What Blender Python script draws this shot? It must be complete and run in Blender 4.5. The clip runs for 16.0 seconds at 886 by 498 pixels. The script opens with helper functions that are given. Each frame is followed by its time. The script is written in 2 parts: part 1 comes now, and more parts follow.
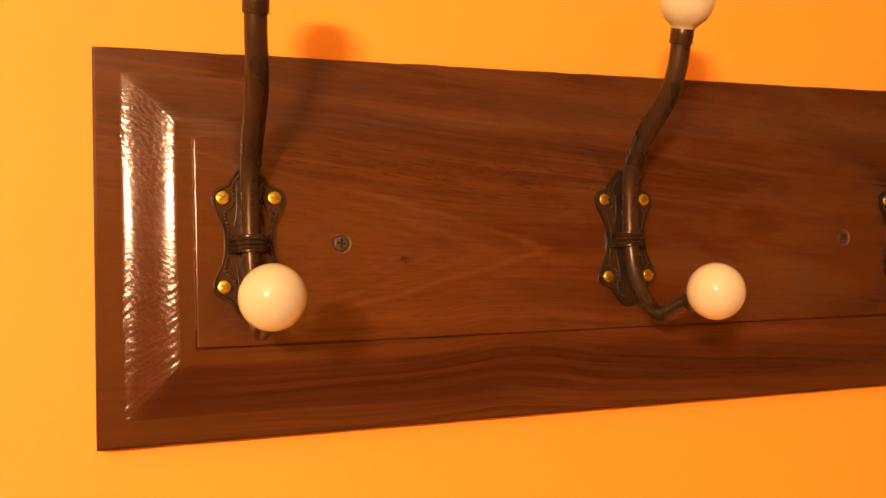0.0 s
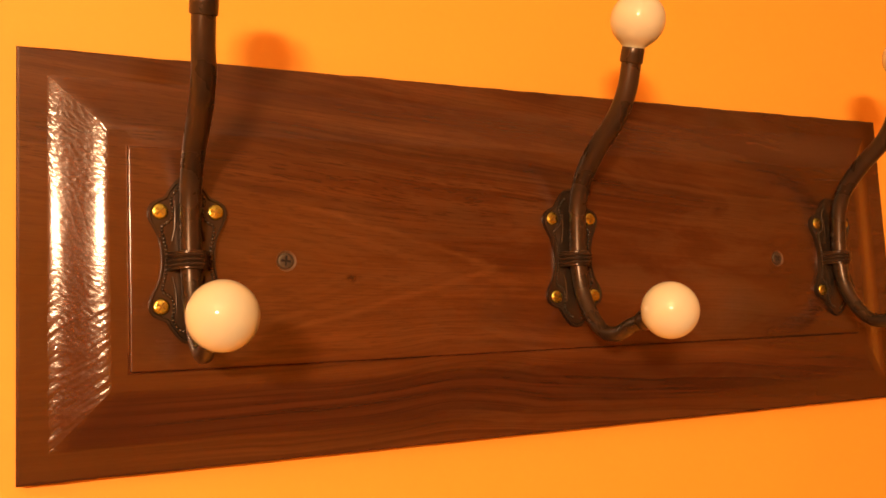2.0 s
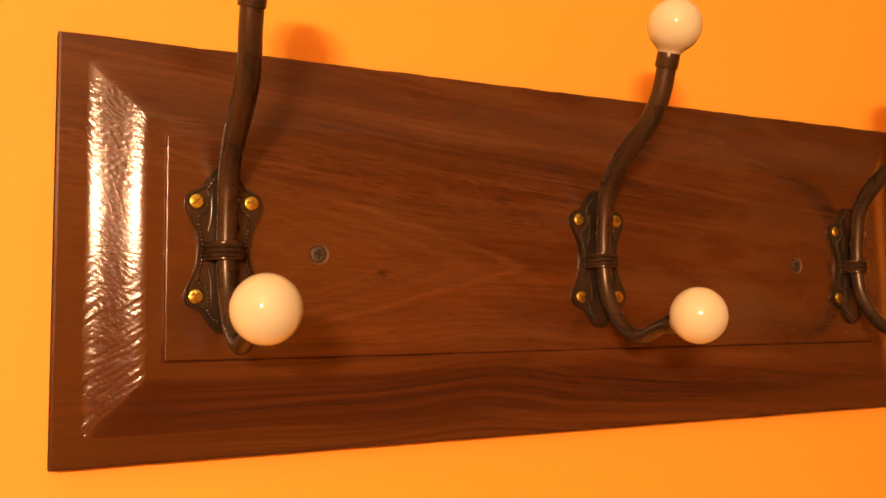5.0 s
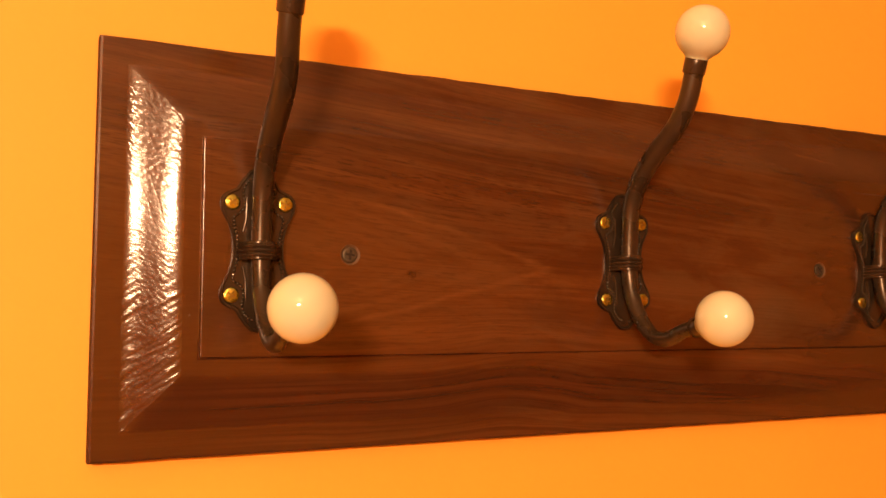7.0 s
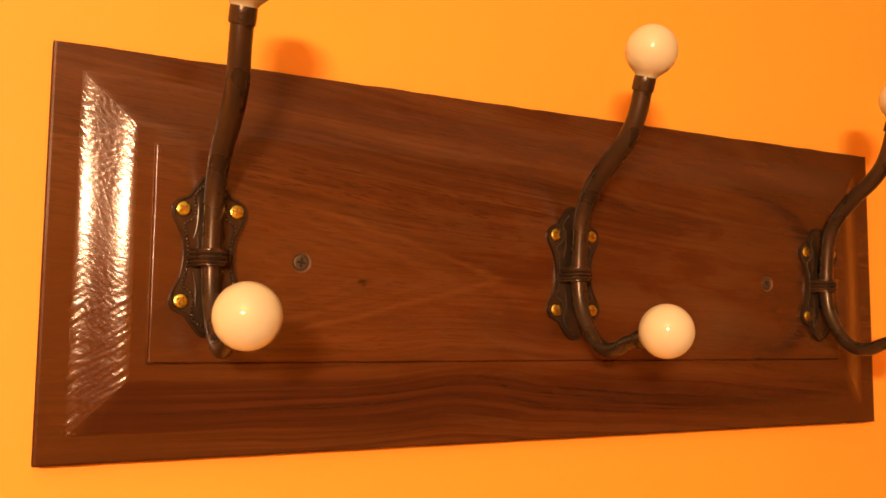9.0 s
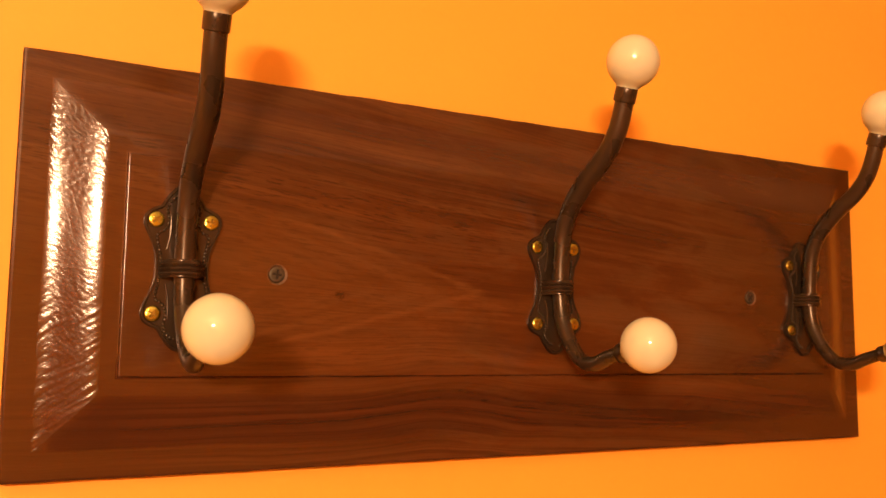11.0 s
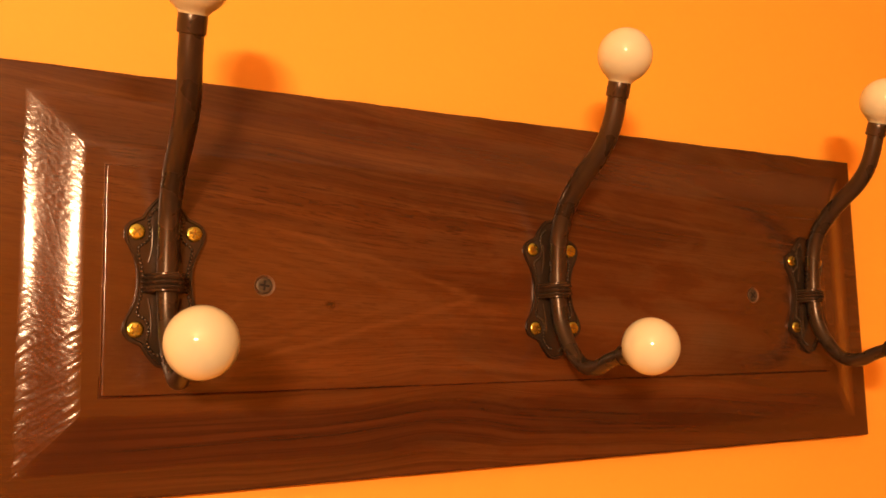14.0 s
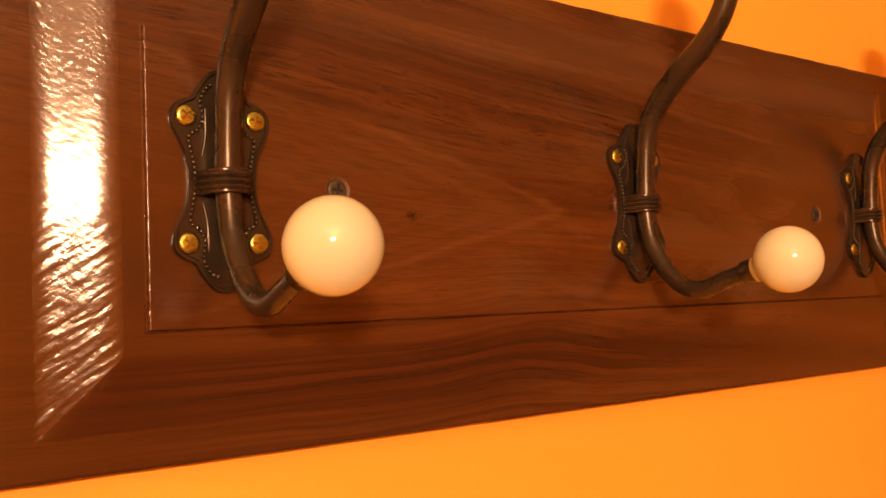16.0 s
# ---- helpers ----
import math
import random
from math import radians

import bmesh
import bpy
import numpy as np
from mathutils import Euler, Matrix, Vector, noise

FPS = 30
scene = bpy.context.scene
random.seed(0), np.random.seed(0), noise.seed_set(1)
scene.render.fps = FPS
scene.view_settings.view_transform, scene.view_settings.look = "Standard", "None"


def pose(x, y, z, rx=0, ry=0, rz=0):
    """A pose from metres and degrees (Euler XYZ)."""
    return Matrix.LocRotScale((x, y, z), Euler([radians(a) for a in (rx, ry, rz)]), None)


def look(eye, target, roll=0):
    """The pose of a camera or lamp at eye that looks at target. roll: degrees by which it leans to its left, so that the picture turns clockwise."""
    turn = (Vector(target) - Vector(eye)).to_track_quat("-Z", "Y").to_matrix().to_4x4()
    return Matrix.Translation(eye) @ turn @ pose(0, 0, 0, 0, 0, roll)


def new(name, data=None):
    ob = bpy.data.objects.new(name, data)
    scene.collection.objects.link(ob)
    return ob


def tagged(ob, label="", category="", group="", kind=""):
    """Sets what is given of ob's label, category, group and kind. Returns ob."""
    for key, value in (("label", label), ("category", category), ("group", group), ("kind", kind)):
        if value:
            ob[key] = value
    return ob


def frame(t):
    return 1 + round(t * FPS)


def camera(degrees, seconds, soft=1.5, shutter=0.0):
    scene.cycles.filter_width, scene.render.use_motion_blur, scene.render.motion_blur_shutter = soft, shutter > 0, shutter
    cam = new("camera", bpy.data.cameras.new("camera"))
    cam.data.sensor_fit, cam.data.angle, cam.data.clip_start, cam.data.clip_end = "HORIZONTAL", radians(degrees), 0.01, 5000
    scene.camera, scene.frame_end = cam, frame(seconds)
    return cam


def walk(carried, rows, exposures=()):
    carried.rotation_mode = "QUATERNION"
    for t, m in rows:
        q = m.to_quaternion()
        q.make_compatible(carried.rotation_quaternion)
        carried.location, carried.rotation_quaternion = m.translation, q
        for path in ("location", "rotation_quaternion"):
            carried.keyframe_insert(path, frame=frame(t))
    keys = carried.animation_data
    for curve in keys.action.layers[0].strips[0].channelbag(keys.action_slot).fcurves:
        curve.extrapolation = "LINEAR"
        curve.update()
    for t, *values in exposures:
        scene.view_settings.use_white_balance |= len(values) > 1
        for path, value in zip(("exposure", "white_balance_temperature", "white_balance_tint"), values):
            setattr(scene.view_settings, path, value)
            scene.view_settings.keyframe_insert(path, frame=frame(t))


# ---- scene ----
cam = camera(52.94, 16.0, soft=1.6)
# seconds, eye x y z, yaw to the left from +y, pitch up, roll
ROWS = [
    (0, 0.01826, -0.50819, 1.56241, -19.375, 4.267, -2.379),
    (0.5, 0.00281, -0.50873, 1.56462, -18.516, 4.735, -1.764),
    (1, 0.00301, -0.50224, 1.55638, -19.985, 5.187, -0.549),
    (1.5, -0.00167, -0.50131, 1.55629, -21.399, 5.354, -0.891),
    (2, 0.00007, -0.48161, 1.55990, -25.779, 5.745, -2.712),
    (2.5, -0.01254, -0.45625, 1.55575, -29.400, 5.291, -1.991),
    (3, -0.04270, -0.44008, 1.55914, -30.104, 5.852, -1.531),
    (5.5, -0.01669, -0.47855, 1.56444, -25.870, 4.682, -0.747),
    (6, -0.01549, -0.47629, 1.55952, -26.308, 4.040, -0.859),
    (6.5, -0.02258, -0.47527, 1.56001, -25.597, 4.634, -0.738),
    (7, -0.03183, -0.47842, 1.56454, -25.419, 5.126, -0.266),
    (7.5, -0.03270, -0.47953, 1.56825, -25.375, 5.528, 0.026),
    (8, -0.02632, -0.48244, 1.56512, -25.325, 5.594, 0.652),
    (8.5, -0.02355, -0.48910, 1.56748, -26.237, 5.494, 0.316),
    (9, -0.02316, -0.49187, 1.56747, -27.037, 5.339, 0.560),
    (9.5, -0.01734, -0.49315, 1.56705, -28.257, 5.758, 0.779),
    (10, -0.02028, -0.48620, 1.56695, -28.314, 6.134, 0.845),
    (12.5, -0.00438, -0.49467, 1.56567, -26.910, 6.454, -0.192),
    (13, -0.00365, -0.50104, 1.56285, -26.889, 7.411, -0.596),
    (13.5, -0.00304, -0.49014, 1.56480, -27.203, 7.073, -0.443),
    (14, -0.00574, -0.47353, 1.56530, -28.072, 6.993, -1.223),
    (14.5, -0.02275, -0.45485, 1.56500, -30.415, 6.470, -1.393),
    (15, -0.03926, -0.42845, 1.56618, -31.661, 5.227, -1.456),
    (15.5, -0.05362, -0.38575, 1.55382, -35.462, 3.666, -0.979),
    (16, -0.05236, -0.34177, 1.55176, -36.174, 4.169, -2.669),
]


def heading(yaw, pitch):
    a, b = radians(yaw), radians(pitch)
    return Vector((-math.sin(a) * math.cos(b), math.cos(a) * math.cos(b), math.sin(b)))


walk(cam, [(t, look(Vector((x, y, z)), Vector((x, y, z)) + heading(yaw, pitch), roll)) for t, x, y, z, yaw, pitch, roll in ROWS],
     exposures=((0, 0.0), (1.5, 0.0), (3, -0.10), (5.5, -0.04), (8, -0.02), (12, 0.0), (13.5, -0.01), (15, -0.06), (15.6, -0.01), (16, 0.0)))

# ---- light: a warm three-bulb lamp in the room, behind and to the left of the camera ----
world = bpy.data.worlds.new("world")
world.use_nodes = True
world.node_tree.nodes["Background"].inputs[0].default_value = (1.0, 0.72, 0.42, 1)
world.node_tree.nodes["Background"].inputs[1].default_value = 0.02
scene.world = world
LAMP = Vector((-0.84, -1.75, 1.90))
for side in (-1, 0, 1):
    bulb = bpy.data.lights.new("lamp_bulb", "POINT")
    bulb.energy, bulb.color, bulb.shadow_soft_size = 61.0, (1.0, 0.56, 0.295), 0.045
    lamp = new("lamp_bulb", bulb)
    lamp.location = LAMP + Vector((0.085 * side, -0.035 * side, 0))


# ---- materials ----
class Nodes:
    """A small helper for node materials."""

    def __init__(self, name):
        self.mat = bpy.data.materials.new(name)
        self.mat.use_nodes = True
        self.tree = self.mat.node_tree
        self.bsdf = self.tree.nodes["Principled BSDF"]
        self.coord = self.tree.nodes.new("ShaderNodeTexCoord").outputs["Object"]

    def node(self, kind, **values):
        n = self.tree.nodes.new("ShaderNode" + kind)
        for key, value in values.items():
            if key == "op":
                n.operation = value
            elif key == "mode":
                n.blend_type = value
            elif key == "data":
                n.data_type = value
            else:
                self.put(n.inputs[key.replace("_", " ")], value)
        return n

    def put(self, socket, value):
        if isinstance(value, bpy.types.NodeSocket):
            self.tree.links.new(value, socket)
        else:
            socket.default_value = value

    def math(self, op, a, b=0.0):
        n = self.node("Math", op=op)
        self.put(n.inputs[0], a)
        self.put(n.inputs[1], b)
        return n.outputs[0]

    def scaled(self, sx, sy, sz, turn=(0, 0, 0), move=(0, 0, 0)):
        turned = self.node("Mapping")
        self.put(turned.inputs["Vector"], self.coord)
        turned.inputs["Rotation"].default_value = turn
        n = self.node("Mapping")
        self.put(n.inputs["Vector"], turned.outputs[0])
        n.inputs["Scale"].default_value = (sx, sy, sz)
        n.inputs["Location"].default_value = move
        return n.outputs[0]

    def noise(self, vector, scale=1.0, detail=4.0, rough=0.55, distort=0.0):
        n = self.node("TexNoise")
        self.put(n.inputs["Vector"], vector)
        for key, value in (("Scale", scale), ("Detail", detail), ("Roughness", rough), ("Distortion", distort)):
            n.inputs[key].default_value = value
        return n.outputs["Fac"]

    def ramp(self, fac, *stops):
        n = self.node("ValToRGB")
        self.put(n.inputs[0], fac)
        while len(n.color_ramp.elements) < len(stops):
            n.color_ramp.elements.new(0.5)
        for e, (at, c) in zip(n.color_ramp.elements, stops):
            e.position = at
            e.color = (*c, 1) if isinstance(c, tuple) else (c, c, c, 1)
        return n.outputs[0]

    def mix(self, fac, a, b, mode="MIX"):
        n = self.node("Mix", data="RGBA", mode=mode)
        for socket, value in ((n.inputs[0], fac), (n.inputs[6], a), (n.inputs[7], b)):
            self.put(socket, (*value, 1) if isinstance(value, tuple) else value)
        return n.outputs[2]

    def bump(self, height, strength, distance, under=None):
        n = self.node("Bump")
        self.put(n.inputs["Height"], height)
        n.inputs["Strength"].default_value, n.inputs["Distance"].default_value = strength, distance
        if under is not None:
            self.put(n.inputs["Normal"], under)
        return n.outputs[0]

    def finish(self, **values):
        for key, value in values.items():
            self.put(self.bsdf.inputs[key.replace("_", " ")], (*value, 1) if key == "Base_Color" and isinstance(value, tuple) else value)
        return self.mat


def wall_paint(name="wall_paint"):
    m = Nodes(name)
    broad = m.noise(m.coord, 2.2, 3.0)
    fine = m.noise(m.coord, 420.0, 3.0, 0.6)
    mid = m.noise(m.coord, 60.0, 4.0, 0.6)
    colour = m.mix(m.ramp(broad, (0.3, 0.0), (0.7, 1.0)), (0.80, 0.41, 0.046), (0.84, 0.44, 0.053))
    colour = m.mix(m.math("MULTIPLY", mid, 0.10), colour, (0.74, 0.37, 0.042))
    normal = m.bump(fine, 0.12, 0.0006, m.bump(mid, 0.10, 0.002))
    return m.finish(Base_Color=colour, Roughness=0.62, Normal=normal)


def walnut(name, end_grain=False):
    """Stained walnut under satin lacquer: a pointed flame, long streaks that sink towards one end, pores, dark heartwood along the lower edge."""
    m = Nodes(name)
    split = m.node("SeparateXYZ")
    m.put(split.inputs[0], m.coord)
    x, z = split.outputs[0], split.outputs[2]

    def hump(value, at, wide, much=1.0):
        d = m.math("DIVIDE", m.math("SUBTRACT", value, at), wide)
        return m.math("MULTIPLY", m.math("EXPONENT", m.math("MULTIPLY", m.math("MULTIPLY", d, d), -1.0)), much)

    wander = m.math("SUBTRACT", m.noise(m.scaled(6, 6, 26), 1.0, 3.0, 0.5), 0.5)
    sunk = m.ramp(z, (0.05, 0.0), (0.15, 1.0))
    q = m.math("ADD", z, m.math("MULTIPLY", m.math("MULTIPLY", m.math("SUBTRACT", x, 0.3), 0.10), sunk))
    arch = m.math("MULTIPLY", hump(x, 0.235, 0.040, 0.0050), m.ramp(z, (0.045, 1.0), (0.085, 0.0)))
    fall = m.math("MULTIPLY", m.math("MAXIMUM", m.math("SUBTRACT", x, 0.27), 0.0), m.ramp(z, (0.04, 0.065), (0.09, 0.0)))
    q = m.math("ADD", m.math("ADD", m.math("SUBTRACT", q, arch), fall), m.math("MULTIPLY", wander, 0.011))

    def grain(along, across, detail=4.0, rough=0.6, distort=0.2):
        v = m.node("CombineXYZ", X=m.math("MULTIPLY", x, along), Y=across * 0.37, Z=m.math("MULTIPLY", q, across))
        return m.noise(v.outputs[0], 1.0, detail, rough, distort)

    broad, streak, fine = grain(2.6, 62, 3.0), grain(6.0, 250, 6.0, 0.65, 0.25), grain(4.0, 900, 4.0)
    pores = grain(95, 1250, 2.5, 0.55, 0.0)
    patch = m.noise(m.scaled(9, 9, 15), 1.0, 3.0, 0.5)
    cloud = m.noise(m.scaled(13, 13, 46, (0, -0.10, 0)), 1.0, 5.0, 0.62, 0.6)

    # the flame: nested points that open away from the tip
    v = m.math("ADD", m.math("SUBTRACT", z, 0.1005), m.math("MULTIPLY", wander, 0.007))
    wide = m.math("SUBTRACT", 0.1875, m.math("MULTIPLY", m.math("SIGN", v), -0.0125))
    bent = m.math("POWER", m.math("DIVIDE", m.math("ABSOLUTE", v), wide), 1.25)
    f = m.math("SUBTRACT", m.math("SUBTRACT", 0.2515, x), bent)
    f = m.math("ADD", f, m.math("MULTIPLY", m.math("SUBTRACT", m.noise(m.scaled(26, 26, 80), 1.0, 4.0, 0.6), 0.5), 0.030))
    inside = m.ramp(m.math("MULTIPLY", f, 20.0), (0.0, 0.0), (0.30, 1.0))
    still = m.math("MULTIPLY", m.ramp(x, (0.24, 0.0), (0.30, 0.75)), m.math("MULTIPLY", m.ramp(z, (0.050, 0.0), (0.075, 1.0)), m.ramp(z, (0.105, 1.0), (0.135, 0.0))))
    lively = m.math("SUBTRACT", 1.0, m.math("MAXIMUM", m.math("MULTIPLY", inside, 0.72), still))

    colour = m.ramp(broad, (0.33, (0.0560, 0.0145, 0.0034)), (0.50, (0.0790, 0.0222, 0.0052)), (0.67, (0.1010, 0.0305, 0.0073)))
    colour = m.mix(m.math("MULTIPLY", m.ramp(streak, (0.36, 0.66), (0.52, 0.0)), lively), colour, (0.0360, 0.0106, 0.0033))
    colour = m.mix(m.math("MULTIPLY", m.ramp(streak, (0.54, 0.0), (0.74, 0.52)), lively), colour, (0.1320, 0.0470, 0.0132))
    rings = m.node("CombineXYZ", X=f)
    rings = m.noise(rings.outputs[0], 45.0, 2.0, 0.5)
    flame = m.ramp(rings, (0.34, (0.0740, 0.0228, 0.0056)), (0.50, (0.0880, 0.0286, 0.0074)), (0.66, (0.1020, 0.0352, 0.0094)))
    colour = m.mix(m.math("MULTIPLY", inside, 0.72), colour, flame)
    broken = m.ramp(m.noise(m.scaled(40, 40, 60), 1.0, 3.0), (0.34, 0.25), (0.60, 1.0))
    for at, wide_, much in ((0.003, 0.0060, 0.38), (0.034, 0.006, 0.06)):
        colour = m.mix(m.math("MULTIPLY", hump(f, at, wide_, much), broken), colour, (0.1620, 0.0640, 0.0180))
    for at, wide_, much in ((-0.013, 0.0085, 0.30), (0.024, 0.012, 0.12)):
        colour = m.mix(m.math("MULTIPLY", hump(f, at, wide_, much), broken), colour, (0.0430, 0.0132, 0.0040))

    # dark late wood in two bundles above the flame
    thread = m.ramp(grain(2.0, 300, 4.0, 0.58, 0.15), (0.45, 1.0), (0.56, 0.04))
    reach = m.ramp(x, (0.06, 0.30), (0.24, 1.0))
    colour = m.mix(m.math("MULTIPLY", m.math("MULTIPLY", hump(q, 0.1550, 0.0120, 0.95), thread), reach), colour, (0.0300, 0.0088, 0.0029))
    colour = m.mix(m.math("MULTIPLY", hump(q, 0.1860, 0.0060, 0.55), thread), colour, (0.0340, 0.0096, 0.0030))
    colour = m.mix(m.math("MULTIPLY", hump(q, 0.1720, 0.0050, 0.45), m.ramp(streak, (0.40, 0.2), (0.60, 1.0))), colour, (0.1250, 0.0430, 0.0118))

    # greyer and a little darker towards the high-x end
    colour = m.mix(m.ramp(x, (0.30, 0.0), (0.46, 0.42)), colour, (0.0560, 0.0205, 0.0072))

    pale = m.ramp(grain(1.8, 230, 4.0, 0.58, 0.15), (0.50, 0.0), (0.64, 0.60))
    colour = m.mix(m.math("MULTIPLY", m.math("MULTIPLY", pale, hump(q, 0.152, 0.022)), reach), colour, (0.1150, 0.0420, 0.0125))

    # cloudy greyish figure, stronger towards one end
    towards = m.ramp(x, (0.10, 0.40), (0.36, 1.0))
    colour = m.mix(m.math("MULTIPLY", m.ramp(cloud, (0.46, 0.0), (0.62, 0.55)), towards), colour, (0.0900, 0.0410, 0.0165))
    colour = m.mix(m.math("MULTIPLY", m.ramp(cloud, (0.36, 0.55), (0.50, 0.0)), towards), colour, (0.0460, 0.0136, 0.0040))
    colour = m.mix(m.ramp(patch, (0.42, 0.0), (0.68, 0.40)), colour, (0.0560, 0.0205, 0.0070))
    dashes = m.math("MULTIPLY", m.math("ADD", 0.26, hump(q, 0.138, 0.016, 0.45)), m.ramp(x, (0.24, 1.0), (0.34, 0.40)))
    colour = m.mix(m.math("MULTIPLY", m.ramp(pores, (0.35, 1.0), (0.46, 0.0)), dashes), colour, (0.0265, 0.0092, 0.0034))
    colour = m.mix(m.ramp(fine, (0.36, 0.26), (0.50, 0.0)), colour, (0.0360, 0.0110, 0.0035))

    # dark heartwood along the lower edge, with a paler reddish band above and below it
    soft = m.ramp(grain(3.0, 300, 4.0), (0.34, 0.30), (0.62, 1.0))
    colour = m.mix(hump(q, 0.0450, 0.0055, 0.35), colour, (0.1080, 0.0300, 0.0068))
    colour = m.mix(m.math("MULTIPLY", hump(q, 0.0295, 0.0062, 0.60), soft), colour, (0.0300, 0.0084, 0.0029))
    colour = m.mix(hump(q, 0.0195, 0.0034, 0.45), colour, (0.0960, 0.0275, 0.0068))
    colour = m.mix(m.math("MULTIPLY", m.math("MULTIPLY", hump(z, 0.0118, 0.0018, 0.70), soft), m.ramp(x, (0.16, 1.0), (0.30, 0.25))), colour, (0.0290, 0.0082, 0.0029))
    colour = m.mix(m.math("MULTIPLY", hump(z, 0.0035, 0.0050, 0.40), m.ramp(patch, (0.35, 0.2), (0.6, 1.0))), colour, (0.0900, 0.0340, 0.0110))

    # darker overall towards the lower edge, most at the low-x end
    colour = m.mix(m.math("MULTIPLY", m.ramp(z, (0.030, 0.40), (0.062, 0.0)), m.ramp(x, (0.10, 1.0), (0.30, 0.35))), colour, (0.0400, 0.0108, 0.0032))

    lines = m.math("MULTIPLY", m.ramp(grain(2.2, 420, 4.0, 0.62, 0.15), (0.38, 0.48), (0.52, 0.0)), m.ramp(z, (0.046, 1.0), (0.056, 0.0)))
    colour = m.mix(lines, colour, (0.0270, 0.0078, 0.0028))
    lines = m.math("MULTIPLY", m.ramp(grain(2.6, 210, 4.0, 0.6, 0.15), (0.52, 0.0), (0.68, 0.55)), m.ramp(z, (0.046, 1.0), (0.056, 0.0)))
    colour = m.mix(lines, colour, (0.1080, 0.0300, 0.0080))
    # darker and greyer again close to the high-x end
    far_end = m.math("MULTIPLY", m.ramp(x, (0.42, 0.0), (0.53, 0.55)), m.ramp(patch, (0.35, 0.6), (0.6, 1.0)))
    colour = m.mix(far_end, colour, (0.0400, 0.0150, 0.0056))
    # darker and redder at the low-x end, mainly low down
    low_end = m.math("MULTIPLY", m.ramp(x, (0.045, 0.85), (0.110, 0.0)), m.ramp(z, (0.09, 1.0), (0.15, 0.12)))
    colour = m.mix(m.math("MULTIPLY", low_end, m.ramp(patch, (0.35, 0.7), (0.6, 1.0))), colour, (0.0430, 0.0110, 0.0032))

    # a small knot with dark checks
    kx, kz = m.math("MULTIPLY", m.math("SUBTRACT", x, 0.1665), 0.6), m.math("SUBTRACT", z, 0.0952)
    near = m.math("EXPONENT", m.math("MULTIPLY", m.math("ADD", m.math("MULTIPLY", kx, kx), m.math("MULTIPLY", kz, kz)), -180000.0))
    knot = m.math("MULTIPLY", near, m.ramp(m.noise(m.scaled(500, 500, 700), 1.0, 2.0), (0.42, 0.95), (0.55, 0.25)))
    colour = m.mix(knot, colour, (0.0160, 0.0059, 0.0026))
    colour = m.mix(1.0, colour, (0.95, 1.14, 1.24), "MULTIPLY")    # the stain
    if end_grain:
        # slanting sanding marks low on the bevel, a fine crackle high on it, and two long curved scratches
        marks = m.noise(m.scaled(165, 165, 960, (0, 0.62, 0)), 1.0, 2.5, 0.5, 0.35)
        marks = m.math("MULTIPLY", marks, m.ramp(z, (0.030, 0.85), (0.075, 0.52), (0.100, 0.06), (0.15, 0.05), (0.20, 0.10)))
        crackle = m.noise(m.scaled(600, 600, 1300, (0, -0.70, 0)), 1.0, 3.0, 0.6, 0.7)
        crackle = m.math("MULTIPLY", crackle, m.ramp(z, (0.035, 0.50), (0.080, 0.48), (0.106, 0.32), (0.132, 0.32), (0.155, 0.78), (0.183, 0.90), (0.197, 0.25)))
        bow = m.math("MULTIPLY", m.math("SUBTRACT", m.noise(m.scaled(0, 0, 40), 1.0, 1.0), 0.5), 0.006)
        cut = m.math("ADD", x, bow)
        for at, lean in ((0.0280, 0.30), (0.0225, 0.36)):
            d = m.math("ADD", cut, m.math("MULTIPLY", m.math("SUBTRACT", z, 0.134), lean))
            line = m.math("MULTIPLY", hump(d, at, 0.00045), hump(z, 0.132, 0.022, 0.16))
            crackle = m.math("SUBTRACT", crackle, line)
        normal = m.bump(crackle, 0.45, 0.00014, m.bump(marks, 0.20, 0.00042))
        rough = m.ramp(m.noise(m.scaled(60, 60, 40), 1.0, 3.0), (0.35, 0.12), (0.7, 0.17))
    else:
        normal = m.bump(pores, 0.25, 0.0004, m.bump(streak, 0.18, 0.0008))
        rough = m.ramp(patch, (0.3, 0.14), (0.7, 0.23))
    return m.finish(Base_Color=colour, Roughness=rough, Normal=normal, Coat_Weight=0.12 if end_grain else 0.3, Coat_Roughness=0.25 if end_grain else 0.08, Coat_Normal=normal, Specular_IOR_Level=0.5)


def bronze(name, dark, light, rough):
    m = Nodes(name)
    worn = m.noise(m.coord, 60.0, 3.0, 0.5)
    fine = m.noise(m.coord, 900.0, 3.0, 0.6)
    colour = m.mix(m.ramp(worn, (0.35, 0.0), (0.75, 1.0)), dark, light)
    return m.finish(Base_Color=colour, Metallic=0.45, Roughness=m.ramp(worn, (0.3, rough), (0.75, rough + 0.08)), Normal=m.bump(fine, 0.15, 0.0003))


def porcelain():
    m = Nodes("porcelain")
    spot = m.noise(m.coord, 45.0, 3.0)
    colour = m.mix(spot, (0.51, 0.60, 0.47), (0.57, 0.66, 0.525))
    return m.finish(Base_Color=colour, Roughness=0.11, Coat_Weight=0.5, Coat_Roughness=0.05, Subsurface_Weight=0.06, Subsurface_Radius=(0.004, 0.003, 0.002),
                    Normal=m.bump(m.noise(m.coord, 120.0, 2.0), 0.05, 0.0004))


def plain(name, a, b, scale, rough, metal=0.0, strength=0.1, depth=0.0004):
    m = Nodes(name)
    n = m.noise(m.coord, scale, 4.0, 0.6)
    return m.finish(Base_Color=m.mix(m.ramp(n, (0.3, 0.0), (0.7, 1.0)), a, b), Roughness=rough, Metallic=metal, Normal=m.bump(n, strength, depth))


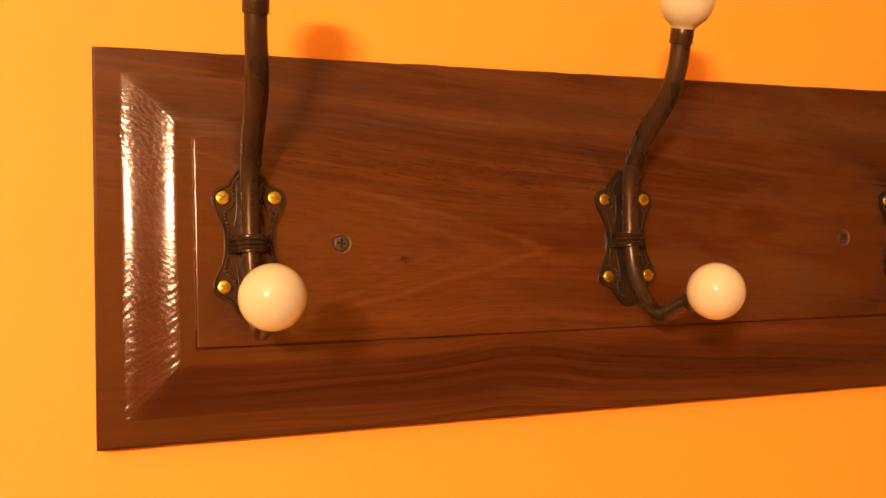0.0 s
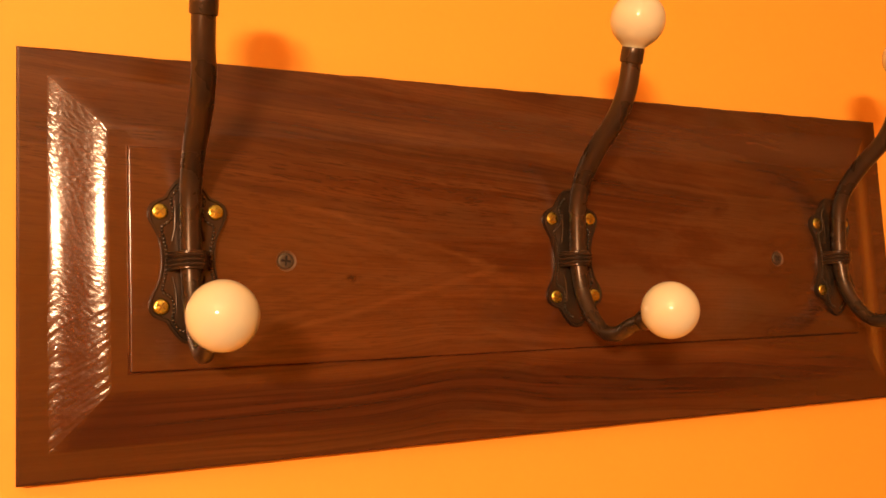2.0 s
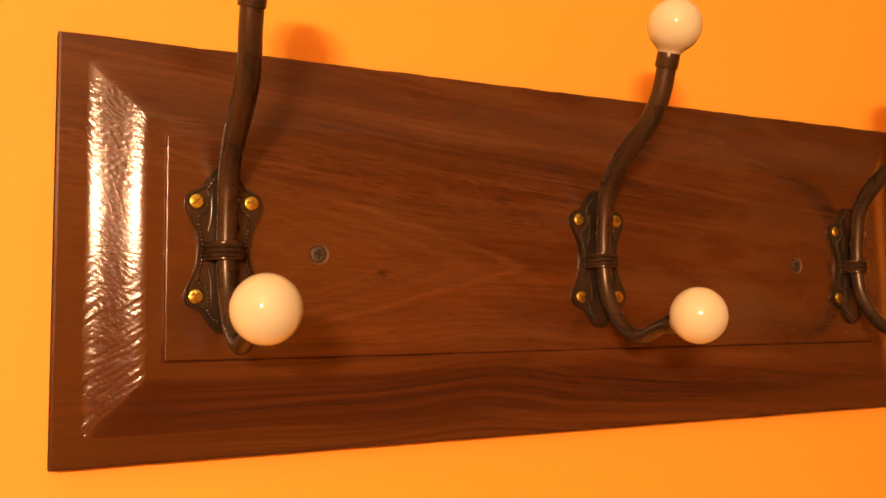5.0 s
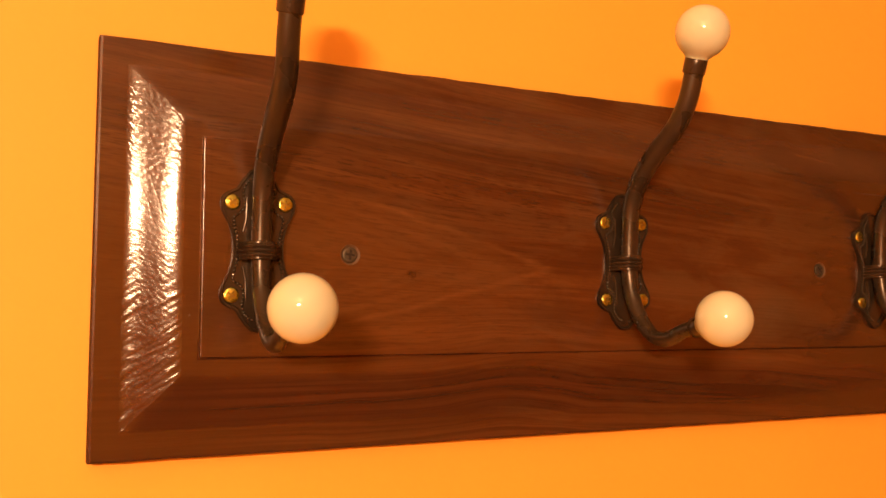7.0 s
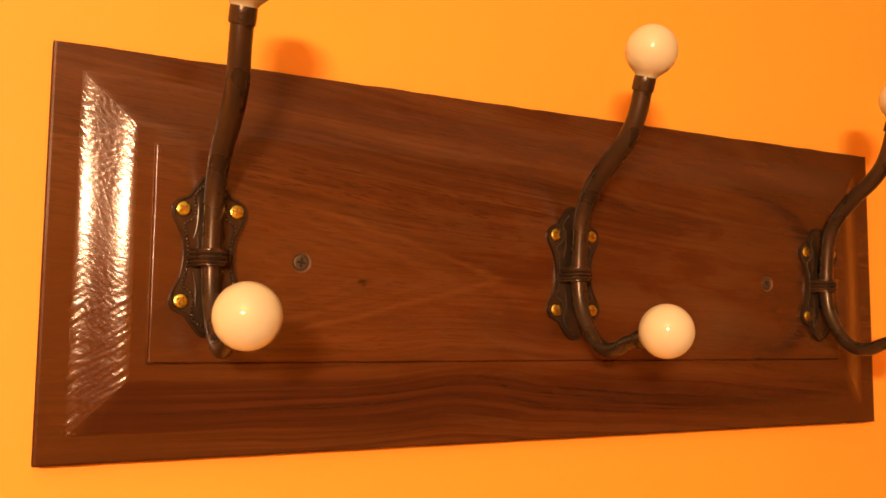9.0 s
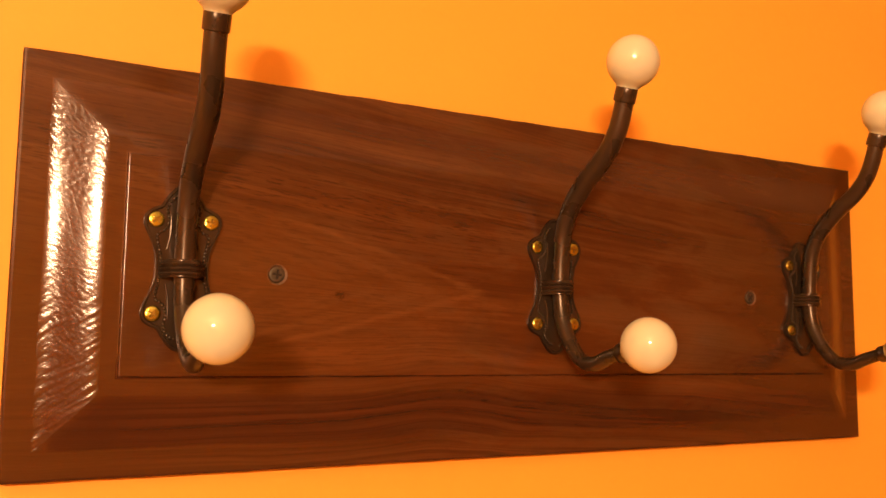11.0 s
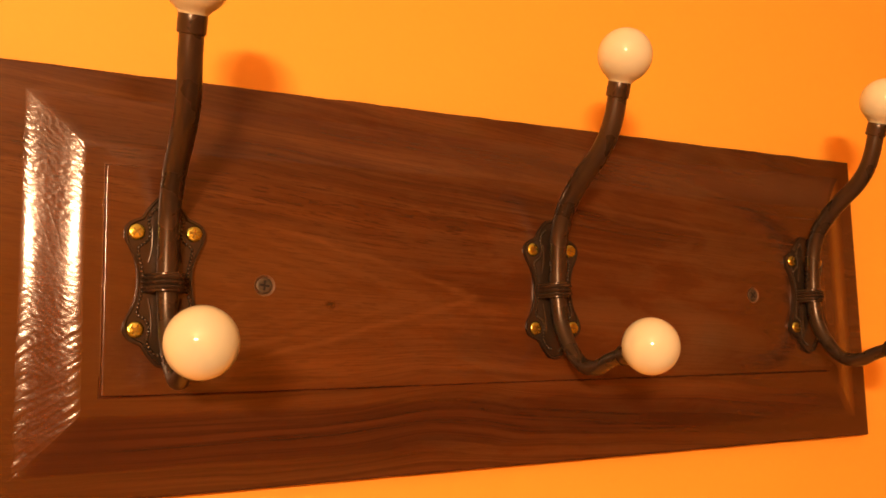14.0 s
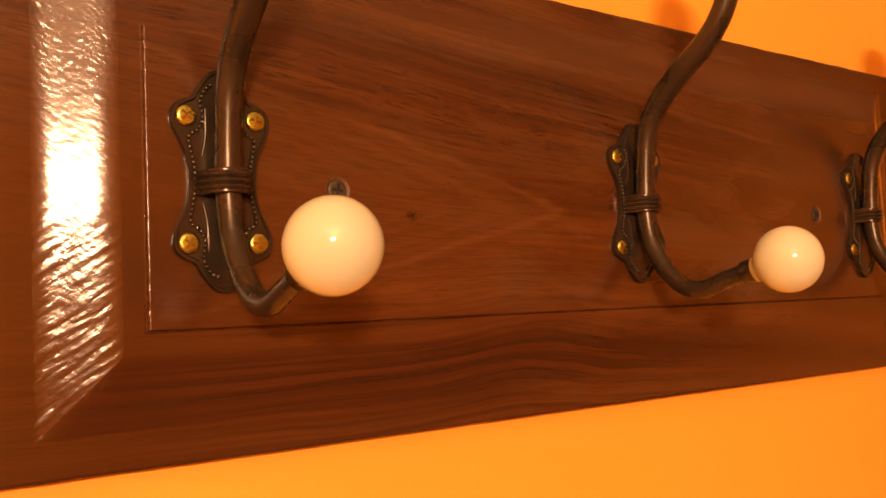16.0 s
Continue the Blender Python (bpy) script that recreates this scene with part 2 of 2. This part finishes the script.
PAINT = wall_paint()
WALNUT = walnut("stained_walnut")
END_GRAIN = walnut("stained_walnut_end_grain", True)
BRONZE = bronze("oil_rubbed_bronze", (0.036, 0.027, 0.0175), (0.052, 0.039, 0.025), 0.25)
DARK_BRONZE = bronze("lacquered_dark_bronze", (0.033, 0.024, 0.016), (0.048, 0.036, 0.024), 0.20)
BOARD_EDGE = plain("stained_sawn_edge", (0.032, 0.010, 0.0035), (0.060, 0.019, 0.006), 160.0, 0.6, 0.0, 0.3, 0.0005)
# the same bronze made paler: the beads' glints are put into its colour
GLINT_BRONZE = plain("glint_bronze", (0.065, 0.062, 0.050), (0.12, 0.118, 0.098), 400.0, 0.20, 0.85)
BOARD_EDGE.node_tree.nodes["Principled BSDF"].inputs["Specular IOR Level"].default_value = 0.12
PORCELAIN = porcelain()
BRASS = plain("brass", (0.42, 0.46, 0.095), (0.55, 0.60, 0.16), 420.0, 0.20, 1.0, 0.55, 0.0008)
# darker brass for the cross slots, with their shade put into the colour
BRASS_CUT = plain("brass_slot_shade", (0.25, 0.17, 0.03), (0.36, 0.25, 0.05), 500.0, 0.45, 0.9)
# near-black for cut slots: the shade inside them is painted in
SLOT_SHADE = plain("slot_shade", (0.010, 0.008, 0.006), (0.02, 0.016, 0.012), 500.0, 0.9)
STEEL = plain("dull_steel", (0.050, 0.045, 0.032), (0.085, 0.075, 0.054), 500.0, 0.5, 0.6)
RAW_WOOD = plain("bare_countersunk_wood", (0.070, 0.038, 0.015), (0.110, 0.064, 0.026), 600.0, 0.6)
OTHER_PAINT = plain("orange_paint", (0.80, 0.40, 0.046), (0.84, 0.43, 0.053), 40.0, 0.7)
CEILING_CREAM = plain("ceiling_cream", (0.62, 0.56, 0.46), (0.68, 0.62, 0.51), 30.0, 0.9)
FLOOR_WOOD = plain("floor_boards", (0.20, 0.10, 0.045), (0.30, 0.16, 0.075), 12.0, 0.45)


# ---- building helpers ----
def part(name, bm, materials, parent=None, label="", smooth=True):
    """Links a bmesh as one mesh object, under a thing or under a part."""
    bmesh.ops.recalc_face_normals(bm, faces=bm.faces[:])
    me = bpy.data.meshes.new(name)
    bm.to_mesh(me)
    bm.free()
    for mat in materials if isinstance(materials, (list, tuple)) else [materials]:
        me.materials.append(mat)
    if smooth:
        me.polygons.foreach_set("use_smooth", [True] * len(me.polygons))
        me.set_sharp_from_angle(angle=radians(38))
    ob = new(name, me)
    ob.parent = parent
    return tagged(ob, label=label)


def box(name, lo, hi, mat, kind="structure", label="", category=""):
    bm = bmesh.new()
    bmesh.ops.create_cube(bm, size=1.0)
    mid = (Vector(lo) + Vector(hi)) / 2
    size = Vector(hi) - Vector(lo)
    for v in bm.verts:
        v.co = Vector((v.co.x * size.x, v.co.y * size.y, v.co.z * size.z))
    ob = part(name, bm, mat, smooth=False)
    ob.location = mid
    return tagged(ob, label, category, kind=kind)


def tube(bm, path, radii, sides=20, flat=0.0, twist=0.0, caps=True):
    """A swept rod through the points of path; flat and twist give it the slightly oval, turned section of a casting."""
    rings = []
    side = None
    for i, p in enumerate(path):
        d = (path[min(i + 1, len(path) - 1)] - path[max(i - 1, 0)]).normalized()
        if side is None:
            side = d.orthogonal().normalized()
        side = (side - d * side.dot(d)).normalized()
        other = d.cross(side)
        ring = []
        for k in range(sides):
            a = 2 * math.pi * k / sides
            r = radii[i] * (1 + flat * math.cos(2 * a + twist * i))
            ring.append(bm.verts.new(p + side * (r * math.cos(a)) + other * (r * math.sin(a))))
        rings.append(ring)
    for a, b in zip(rings, rings[1:]):
        for k in range(sides):
            bm.faces.new((a[k], a[(k + 1) % sides], b[(k + 1) % sides], b[k]))
    if caps:
        bm.faces.new(rings[0])
        bm.faces.new(rings[-1])


def lathe(bm, outline, at, axis, sides=32):
    """Turns (radius, height) pairs about an axis that starts at a point."""
    turn = Vector((0, 0, 1)).rotation_difference(axis).to_matrix()
    rings = []
    for r, h in outline:
        if r < 1e-6:
            rings.append([bm.verts.new(at + turn @ Vector((0, 0, h)))])
        else:
            rings.append([bm.verts.new(at + turn @ Vector((r * math.cos(2 * math.pi * k / sides), r * math.sin(2 * math.pi * k / sides), h))) for k in range(sides)])
    for a, b in zip(rings, rings[1:]):
        for k in range(sides):
            j = (k + 1) % sides
            if len(a) == 1:
                bm.faces.new((a[0], b[j], b[k]))
            elif len(b) == 1:
                bm.faces.new((a[k], a[j], b[0]))
            else:
                bm.faces.new((a[k], a[j], b[j], b[k]))


def spline(points, steps):
    """Catmull-Rom through the points."""
    pts = [Vector(p) for p in points]
    pts = [2 * pts[0] - pts[1]] + pts + [2 * pts[-1] - pts[-2]]
    out = []
    for a, b, c, d in zip(pts, pts[1:], pts[2:], pts[3:]):
        for s in range(steps):
            t = s / steps
            out.append(0.5 * (2 * b + (c - a) * t + (2 * a - 5 * b + 4 * c - d) * t * t + (3 * b - a - 3 * c + d) * t ** 3))
    return out + [pts[-2]]


# ---- the room: one wall is seen, the others close it ----
W, E, S = -2.8, 3.3, -3.3
tagged(box("wall_north", (W, 0.0, 0.0), (E, 0.12, 2.44), PAINT), "wall painted warm yellow-orange with a faint roller texture", "wall")
tagged(box("wall_south", (W, S - 0.12, 0.0), (E, S, 2.44), OTHER_PAINT), "plain wall painted warm yellow-orange", "wall")
tagged(box("wall_west", (W - 0.12, S - 0.12, 0.0), (W, 0.12, 2.44), OTHER_PAINT), "plain wall painted warm yellow-orange", "wall")
tagged(box("wall_east", (E, S - 0.12, 0.0), (E + 0.12, 0.12, 2.44), OTHER_PAINT), "plain wall painted warm yellow-orange", "wall")
tagged(box("floor", (W - 0.12, S - 0.12, -0.1), (E + 0.12, 0.12, 0.0), FLOOR_WOOD), "plain brown wooden floor", "floor")
tagged(box("ceiling", (W - 0.12, S - 0.12, 2.44), (E + 0.12, 0.12, 2.54), CEILING_CREAM), "plain cream ceiling", "ceiling")

# ---- the coat rack ----
LONG, HIGH = 0.6093, 0.21335          # the board
RIM, BEVEL, PANEL = -0.0108, -0.0194, -0.0209   # its faces, from the wall
STEP = 0.0503                          # from the board's edge to the raised panel
rack = tagged(new("coat_rack"), "dark walnut coat rack with three bronze hooks on orange wall", "coat rack")
rack.location = (0, 0, 1.5)
SCREWS = ((0.1297, 0.1049), (0.48345, 0.1049))
HOLE = 0.0057


def profile():
    """(distance in from the edge, height off the wall, whether it is bevel or step) from the back edge to the panel."""
    rows = [(0.0, 0.0, 0), (0.0, RIM + 0.0016, 0), (0.0004, RIM + 0.0004, 0), (0.0015, RIM, 0), (0.0138, RIM, 0)]
    n = 52
    slopes = [math.sin(math.pi * (i + 0.5) / n) ** 0.42 for i in range(n)]
    y = RIM
    for i, s in enumerate(slopes):
        y += (BEVEL - RIM) * s / sum(slopes)
        rows.append((0.0138 + 0.028 * (i + 1) / n, y, 1))
    rows += [(STEP - 0.0010, BEVEL, 0), (STEP - 0.0006, BEVEL - 0.00003, 1), (STEP - 0.0002, BEVEL - 0.0001, 1), (STEP, BEVEL - 0.0005, 1), (STEP + 0.0002, PANEL + 0.0004, 1),
             (STEP + 0.0005, PANEL + 0.0001, 1), (STEP + 0.0009, PANEL, 1)]
    return rows


def level(z, *stops):
    """Straight lines between (z, value) stops."""
    return float(np.interp(z, [a for a, _ in stops], [b for _, b in stops]))


def tool_marks(x, z):
    """How far the end bevels rise and sink: slanting sanding marks low down, a fine crackle high up, little in between."""
    x, z = x + 0.0022 * noise.noise((x * 75, 1.0, z * 75)), z + 0.0022 * noise.noise((x * 75, 5.0, z * 75))
    c, s = math.cos(0.60), math.sin(0.60)
    marks = noise.noise(((x * c + z * s) * 95, 2.0, (z * c - x * s) * 470)) * level(z, (0.03, 1.0), (0.075, 0.72), (0.10, 0.12), (0.20, 0.10))
    c, s = math.cos(-0.70), math.sin(-0.70)
    crackle = noise.noise(((x * c + z * s) * 340, 6.0, (z * c - x * s) * 640))
    crackle += 0.6 * noise.noise(((x * c + z * s) * 520, 9.0, (z * c - x * s) * 980))
    crackle *= level(z, (0.03, 0.45), (0.085, 0.55), (0.108, 0.28), (0.132, 0.28), (0.155, 0.78), (0.185, 1.0), (0.198, 0.3))
    return 0.00014 * marks + 0.000078 * crackle


def board():
    bm = bmesh.new()
    nx, nz = 72, 460
    rings, rows = [], profile()
    for j, (o, y, _) in enumerate(rows):
        w, h = LONG - 2 * o, HIGH - 2 * o
        pts = [(o + w * i / nx, o) for i in range(nx)] + [(LONG - o, o + h * i / nz) for i in range(nz)]
        pts += [(LONG - o - w * i / nx, HIGH - o) for i in range(nx)] + [(o, HIGH - o - h * i / nz) for i in range(nz)]
        ring = []
        for i, (x, z) in enumerate(pts):
            short = nx <= i < nx + nz or i >= 2 * nx + nz
            wob = 0.0005 * noise.noise((x * 38, 0, 1.7 if z > 0.1 else 9.2)) + 0.0004 * noise.noise((x * 90, 4, z * 20))
            dz = wob * max(0, 1 - o / 0.012) * (1 if z > HIGH / 2 else 0.4)
            dy = 0.00002 * noise.noise((x * 60, 7, z * 60)) if 0.014 < o < 0.0417 else 0
            if short and 0.014 < o < 0.0417:
                dy += tool_marks(x, z)
            if o > STEP - 0.0001 and o < STEP + 0.0004:
                dy += 0.0007 * noise.noise((x * 300, 3, z * 1700))
            if z < 0.06 and abs(o - STEP + 0.0006) < 0.0001:
                dy += 0.0003    # groove added to strengthen the shaded line along the panel's lower edge
            if z > HIGH / 2 and o > 0.0139 and HIGH - z < o + 0.0001:    # along the upper edge the bevel runs flush into the panel
                fade = min(1, max(0, (min(x, LONG - x) - STEP) / 0.03))
                flush = RIM + (y - RIM) * (PANEL - RIM) / (BEVEL - RIM) if o < 0.0419 else PANEL
                dy = (1 - fade) * dy + fade * (flush - y)
            ring.append(bm.verts.new((x, y + dy, z + dz)))
        rings.append(ring)
    count = len(rings[0])
    for j in range(len(rings) - 1):
        for k in range(count):
            f = bm.faces.new((rings[j][k], rings[j][(k + 1) % count], rings[j + 1][(k + 1) % count], rings[j + 1][k]))
            short = nx <= k < nx + nz or k >= 2 * nx + nz
            f.material_index = 1 if short and rows[j + 1][2] else 3 if j < 2 else 0
    bm.faces.new(rings[0])
    loops = [bm.edges.get((rings[-1][k], rings[-1][(k + 1) % count])) for k in range(count)]
    for sx, sz in SCREWS:
        old = None
        for r, y in ((HOLE, PANEL), (0.0045, PANEL + 0.0007), (0.0042, PANEL + 0.006)):
            ring = [bm.verts.new((sx + r * math.cos(2 * math.pi * k / 28), y, sz + r * math.sin(2 * math.pi * k / 28))) for k in range(28)]
            if old is None:
                loops += [bm.edges.new((ring[k], ring[(k + 1) % 28])) for k in range(28)]
            else:
                for k in range(28):
                    bm.faces.new((old[k], old[(k + 1) % 28], ring[(k + 1) % 28], ring[k])).material_index = 2
            old = ring
        bm.faces.new(old).material_index = 2
    bmesh.ops.triangle_fill(bm, use_beauty=True, use_dissolve=False, edges=loops, normal=(0, -1, 0))
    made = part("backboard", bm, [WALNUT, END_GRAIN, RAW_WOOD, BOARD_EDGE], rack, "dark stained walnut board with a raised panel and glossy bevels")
    for f in made.data.polygons:
        if f.normal.y < -0.9995:
            f.use_smooth = False
    return made


def screw_head(radius, dome, arm, half, cut=0.0009):
    """A low round head facing -y, its underside at y = 0, with a cross cut into it; arm and half: the cross's reach and half its width."""
    bm = bmesh.new()
    sides = 32
    face = -dome - 0.0003
    rings = []
    for r, y in ((1.0, 0.0), (1.0, -0.0003), (0.95, -0.0003 - dome * 0.45), (0.84, -0.0003 - dome * 0.82), (0.70, face)):
        rings.append([bm.verts.new((radius * r * math.cos(2 * math.pi * k / sides), y, radius * r * math.sin(2 * math.pi * k / sides))) for k in range(sides)])
    for a, b in zip(rings, rings[1:]):
        for k in range(sides):
            bm.faces.new((a[k], a[(k + 1) % sides], b[(k + 1) % sides], b[k]))
    bm.faces.new(rings[0])
    cross = [(arm, -half), (arm, half), (half, half), (half, arm), (-half, arm), (-half, half), (-arm, half), (-arm, -half), (-half, -half), (-half, -arm), (half, -arm), (half, -half)]
    top = [bm.verts.new((x, face, z)) for x, z in cross]
    low = [bm.verts.new((x * 0.8, face + cut, z * 0.8)) for x, z in cross]
    loops = [bm.edges.get((rings[-1][k], rings[-1][(k + 1) % sides])) for k in range(sides)]
    for k in range(12):
        j = (k + 1) % 12
        loops.append(bm.edges.new((top[k], top[j])))
        bm.faces.new((top[k], top[j], low[j], low[k])).material_index = 1
    bm.faces.new(low).material_index = 1
    bmesh.ops.triangle_fill(bm, use_beauty=True, use_dissolve=False, edges=loops, normal=(0, -1, 0))
    return bm


plank = board()
for sx, sz in SCREWS:
    head = part("mounting_screw", screw_head(0.0043, 0.0004, 0.0026, 0.00062, 0.0006), [STEEL, SLOT_SHADE], plank, "dull grey cross-head screw in a countersunk hole")
    head.location, head.rotation_euler = (sx, PANEL + 0.0006, sz), (0, 0.12 if sx < 0.3 else 0.8, 0)

# Half of the backplate's outline (x, z), from its top to its waist; the plate is alike on all four quarters.
EDGE = ((0.0, 0.0430), (0.0034, 0.0421), (0.0062, 0.0394), (0.0094, 0.0352), (0.0114, 0.0318), (0.0150, 0.0302), (0.0184, 0.0278), (0.0198, 0.0240),
        (0.0190, 0.0196), (0.0168, 0.0152), (0.0149, 0.0108), (0.0137, 0.0055), (0.0133, 0.0))
BEADS = ((0.0030, 0.0375), (0.0066, 0.0338), (0.0083, 0.0296), (0.0074, 0.0240), (0.0092, 0.0190), (0.0128, 0.0166), (0.0125, 0.0120), (0.0112, 0.0060), (0.0108, 0.0))
THICK = 0.0028


def all_round(quarter):
    """A quarter's line, mirrored twice into a closed loop."""
    q = [(p.x, p.y) for p in spline([(x, z, 0) for x, z in quarter], 3)]
    half = q + [(x, -z) for x, z in reversed(q[:-1])]
    return half + [(-x, z) for x, z in reversed(half[1:-1])]


def backplate(parent):
    bm = bmesh.new()
    loop = all_round(EDGE)
    rings = []
    for grow, y in ((1.0, 0.0), (1.0, -THICK * 0.7), (0.985, -THICK), (0.93, -THICK), (0.90, -THICK * 0.72), (0.80, -THICK * 0.72)):
        rings.append([bm.verts.new((x * grow, y, z * (1 - (1 - grow) * 0.5))) for x, z in loop])
    n = len(loop)
    for a, b in zip(rings, rings[1:]):
        for k in range(n):
            bm.faces.new((a[k], a[(k + 1) % n], b[(k + 1) % n], b[k]))
    bm.faces.new(rings[0])
    bm.faces.new(rings[-1])
    return part("backplate", bm, DARK_BRONZE, parent)


def ridges(parent):
    """Four short raised ribs that run from the plate's ends to the strap, beside the bar."""
    for s in (-1, 1):
        for v in (-1, 1):
            bm = bmesh.new()
            path = spline([(s * 0.0062, -THICK * 0.66, v * 0.027), (s * 0.0063, -THICK * 0.74, v * 0.024), (s * 0.0066, -THICK * 0.78, v * 0.016), (s * 0.0080, -THICK * 0.78, v * 0.0090)], 6)
            tube(bm, path, [0.0006] * len(path), 8)
            part("rib", bm, DARK_BRONZE, parent)


def bead_border(parent):
    bm = bmesh.new()
    line = [Vector((x, 0, z)) for x, z in all_round(BEADS)]
    walked, nxt = 0.0, 0.0
    for a, b in zip(line, line[1:] + line[:1]):
        step = (b - a).length
        while nxt <= walked + step:
            p = a.lerp(b, (nxt - walked) / max(step, 1e-9))
            if abs(p.x) > 0.0025:
                lathe(bm, ((0.00092, -0.0001), (0.00083, 0.0005), (0.0005, 0.0009), (0, 0.00105)), Vector((p.x, -THICK * 0.72, p.z)), Vector((0, -1, 0)), 8)
            nxt += 0.0020
        walked += step
    return part("bead_border", bm, GLINT_BRONZE, parent, "row of tiny raised beads along the plate's edge")


# The bar's centre line (y off the panel, z from the plate's middle), from the upper knob to the lower one.
BAR = ((-0.0720, 0.1130), (-0.0696, 0.1090), (-0.0644, 0.0930), (-0.0584, 0.0813), (-0.0492, 0.0718), (-0.0358, 0.0628), (-0.0241, 0.0532), (-0.0154, 0.0428),
       (-0.0108, 0.0316), (-0.0086, 0.0162), (-0.0078, 0.0028), (-0.0078, -0.0108), (-0.0108, -0.0244), (-0.0194, -0.0380), (-0.0304, -0.0466), (-0.0427, -0.0478),
       (-0.0550, -0.0435), (-0.0720, -0.0375))
BALL = 0.01535


def knob(parent, centre, toward):
    """A porcelain ball with a short neck; toward points from the ball to the bar's end."""
    bm = bmesh.new()
    outline = [(0.0, -BALL)]
    for i in range(1, 22):
        a = math.pi * i / 26
        outline.append((BALL * math.sin(a), -BALL * math.cos(a)))
    outline += [(0.0072, 0.0141), (0.0065, 0.0151), (0.0063, 0.0165), (0.0, 0.0165)]
    lathe(bm, outline, centre, toward, 40)
    return part("knob", bm, PORCELAIN, parent, "glossy cream-white porcelain ball knob")


def collar(parent, centre, toward, radius):
    bm = bmesh.new()
    r = radius
    lathe(bm, ((0.0, 0.0140), (r * 0.93, 0.0140), (r, 0.0146), (r * 1.01, 0.0185), (r, 0.0232), (r * 0.93, 0.0237), (0.0, 0.0237)), centre, toward)
    return part("collar", bm, BRONZE, parent)


def band(parent):
    """The flat strap with three low ridges that holds the bar on the plate."""
    bm = bmesh.new()
    path = spline([(-0.0106, -0.0012, 0), (-0.0096, -0.0030, 0), (-0.0081, -0.0072, 0), (-0.0060, -0.0113, 0), (-0.0032, -0.0134, 0), (0.0, -0.0140, 0),
                   (0.0032, -0.0134, 0), (0.0060, -0.0113, 0), (0.0081, -0.0072, 0), (0.0096, -0.0030, 0), (0.0106, -0.0012, 0)], 4)
    section = [(-0.0047, -0.0008), (-0.0047, 0.0003), (-0.0042, 0.0007)]
    for i in range(19):
        h = -0.0036 + 0.0072 * i / 18
        section.append((h, 0.0007 + 0.0009 * abs(math.sin(1.5 * math.pi * (i / 9 - 1) + math.pi / 2)) ** 1.4))
    section += [(0.0042, 0.0007), (0.0047, 0.0003), (0.0047, -0.0008)]
    rings = []
    for i, p in enumerate(path):
        d = (path[min(i + 1, len(path) - 1)] - path[max(i - 1, 0)]).normalized()
        out = Vector((d.y, -d.x, 0))
        rings.append([bm.verts.new((p.x + out.x * o, p.y + out.y * o, h - 0.0014)) for h, o in section])
    n = len(section)
    for a, b in zip(rings, rings[1:]):
        for k in range(n):
            bm.faces.new((a[k], a[(k + 1) % n], b[(k + 1) % n], b[k]))
    bm.faces.new(rings[0])
    bm.faces.new(rings[-1])
    return part("strap", bm, DARK_BRONZE, parent)


def coat_hook(lower, upper):
    """One double hook; its origin lies on the board, in the plate's middle."""
    line = []
    for y, z in BAR:
        lean = upper.x * min(1, max(0, (z - 0.066) / 0.03)) + lower.x * min(1, max(0, (-y - 0.03) / 0.04)) * (z < 0)
        line.append(Vector((lean, y, z)))
    line[-1] = lower + (line[-2] - lower).normalized() * 0.016
    line[0] = upper + (line[1] - upper).normalized() * 0.016
    path = spline(line, 5)
    radii = []
    for i in range(len(path)):
        u = i / (len(path) - 1)
        radii.append((0.0054 + 0.0006 * math.exp(-((u - 0.30) / 0.13) ** 2)) if u < 0.6 else 0.0054 - 0.0016 * (u - 0.6) / 0.4)
    bm = bmesh.new()
    tube(bm, path, radii, 22, 0.05, 0.035)
    bar = part("coat_hook", bm, BRONZE, rack, "dark bronze double coat hook with two porcelain knobs")
    backplate(bar)
    ridges(bar)
    bead_border(bar)
    band(bar)
    for centre, end, r in ((upper, line[1], 0.0065), (lower, line[-2], 0.0056)):
        toward = (end - centre).normalized()
        knob(bar, centre, toward)
        collar(bar, centre, toward, r)
    for sx in (-1, 1):
        for sz in (-1, 1):
            s = part("screw", screw_head(0.0041, 0.0011, 0.0023, 0.00040), [BRASS, BRASS_CUT], bar, "brass cross-head screw")
            s.location, s.rotation_euler = (sx * 0.01375, -THICK * 0.72, sz * 0.0239), (0, 0.4 + sx * 0.5 + sz * 0.9, 0)
    return bar


# Each casting is bent a little differently: the board's place along x, then the lower and the upper knob's centre.
for hx, lower, upper in ((0.0788, (-0.0013, -0.0879, -0.0325), (-0.0028, -0.0762, 0.1258)),
                         (0.3105, (0.0015, -0.0873, -0.0368), (0.0028, -0.0762, 0.1258)),
                         (0.5360, (0.0, -0.0876, -0.0350), (0.0, -0.0762, 0.1258))):
    hook = coat_hook(Vector(lower), Vector(upper))
    hook.location = (hx, PANEL, 0.1060)


# ---- a small ornament higher on the wall, past the rack's far end ----
def wall_ornament(at):
    ob = tagged(new("wall_ornament"), "small round cream porcelain ornament fixed to the orange wall", "wall ornament")
    ob.location = at
    bm = bmesh.new()
    lathe(bm, ((0.0, 0.0), (0.0185, 0.0), (0.0196, 0.0012), (0.0200, 0.0034), (0.0190, 0.0060), (0.0160, 0.0082), (0.0110, 0.0092), (0.0, 0.0094)), Vector((0, 0, 0)), Vector((0, -1, 0)), 40)
    part("disc", bm, PORCELAIN, ob)
    boss = part("boss", screw_head(0.0082, 0.0016, 0.0028, 0.0005), [RAW_WOOD, SLOT_SHADE], ob, "brown boss in the disc's middle")
    boss.location = (0, -0.0092, 0)
    return ob


wall_ornament(Vector((0.7045, 0.0, 1.8915)))
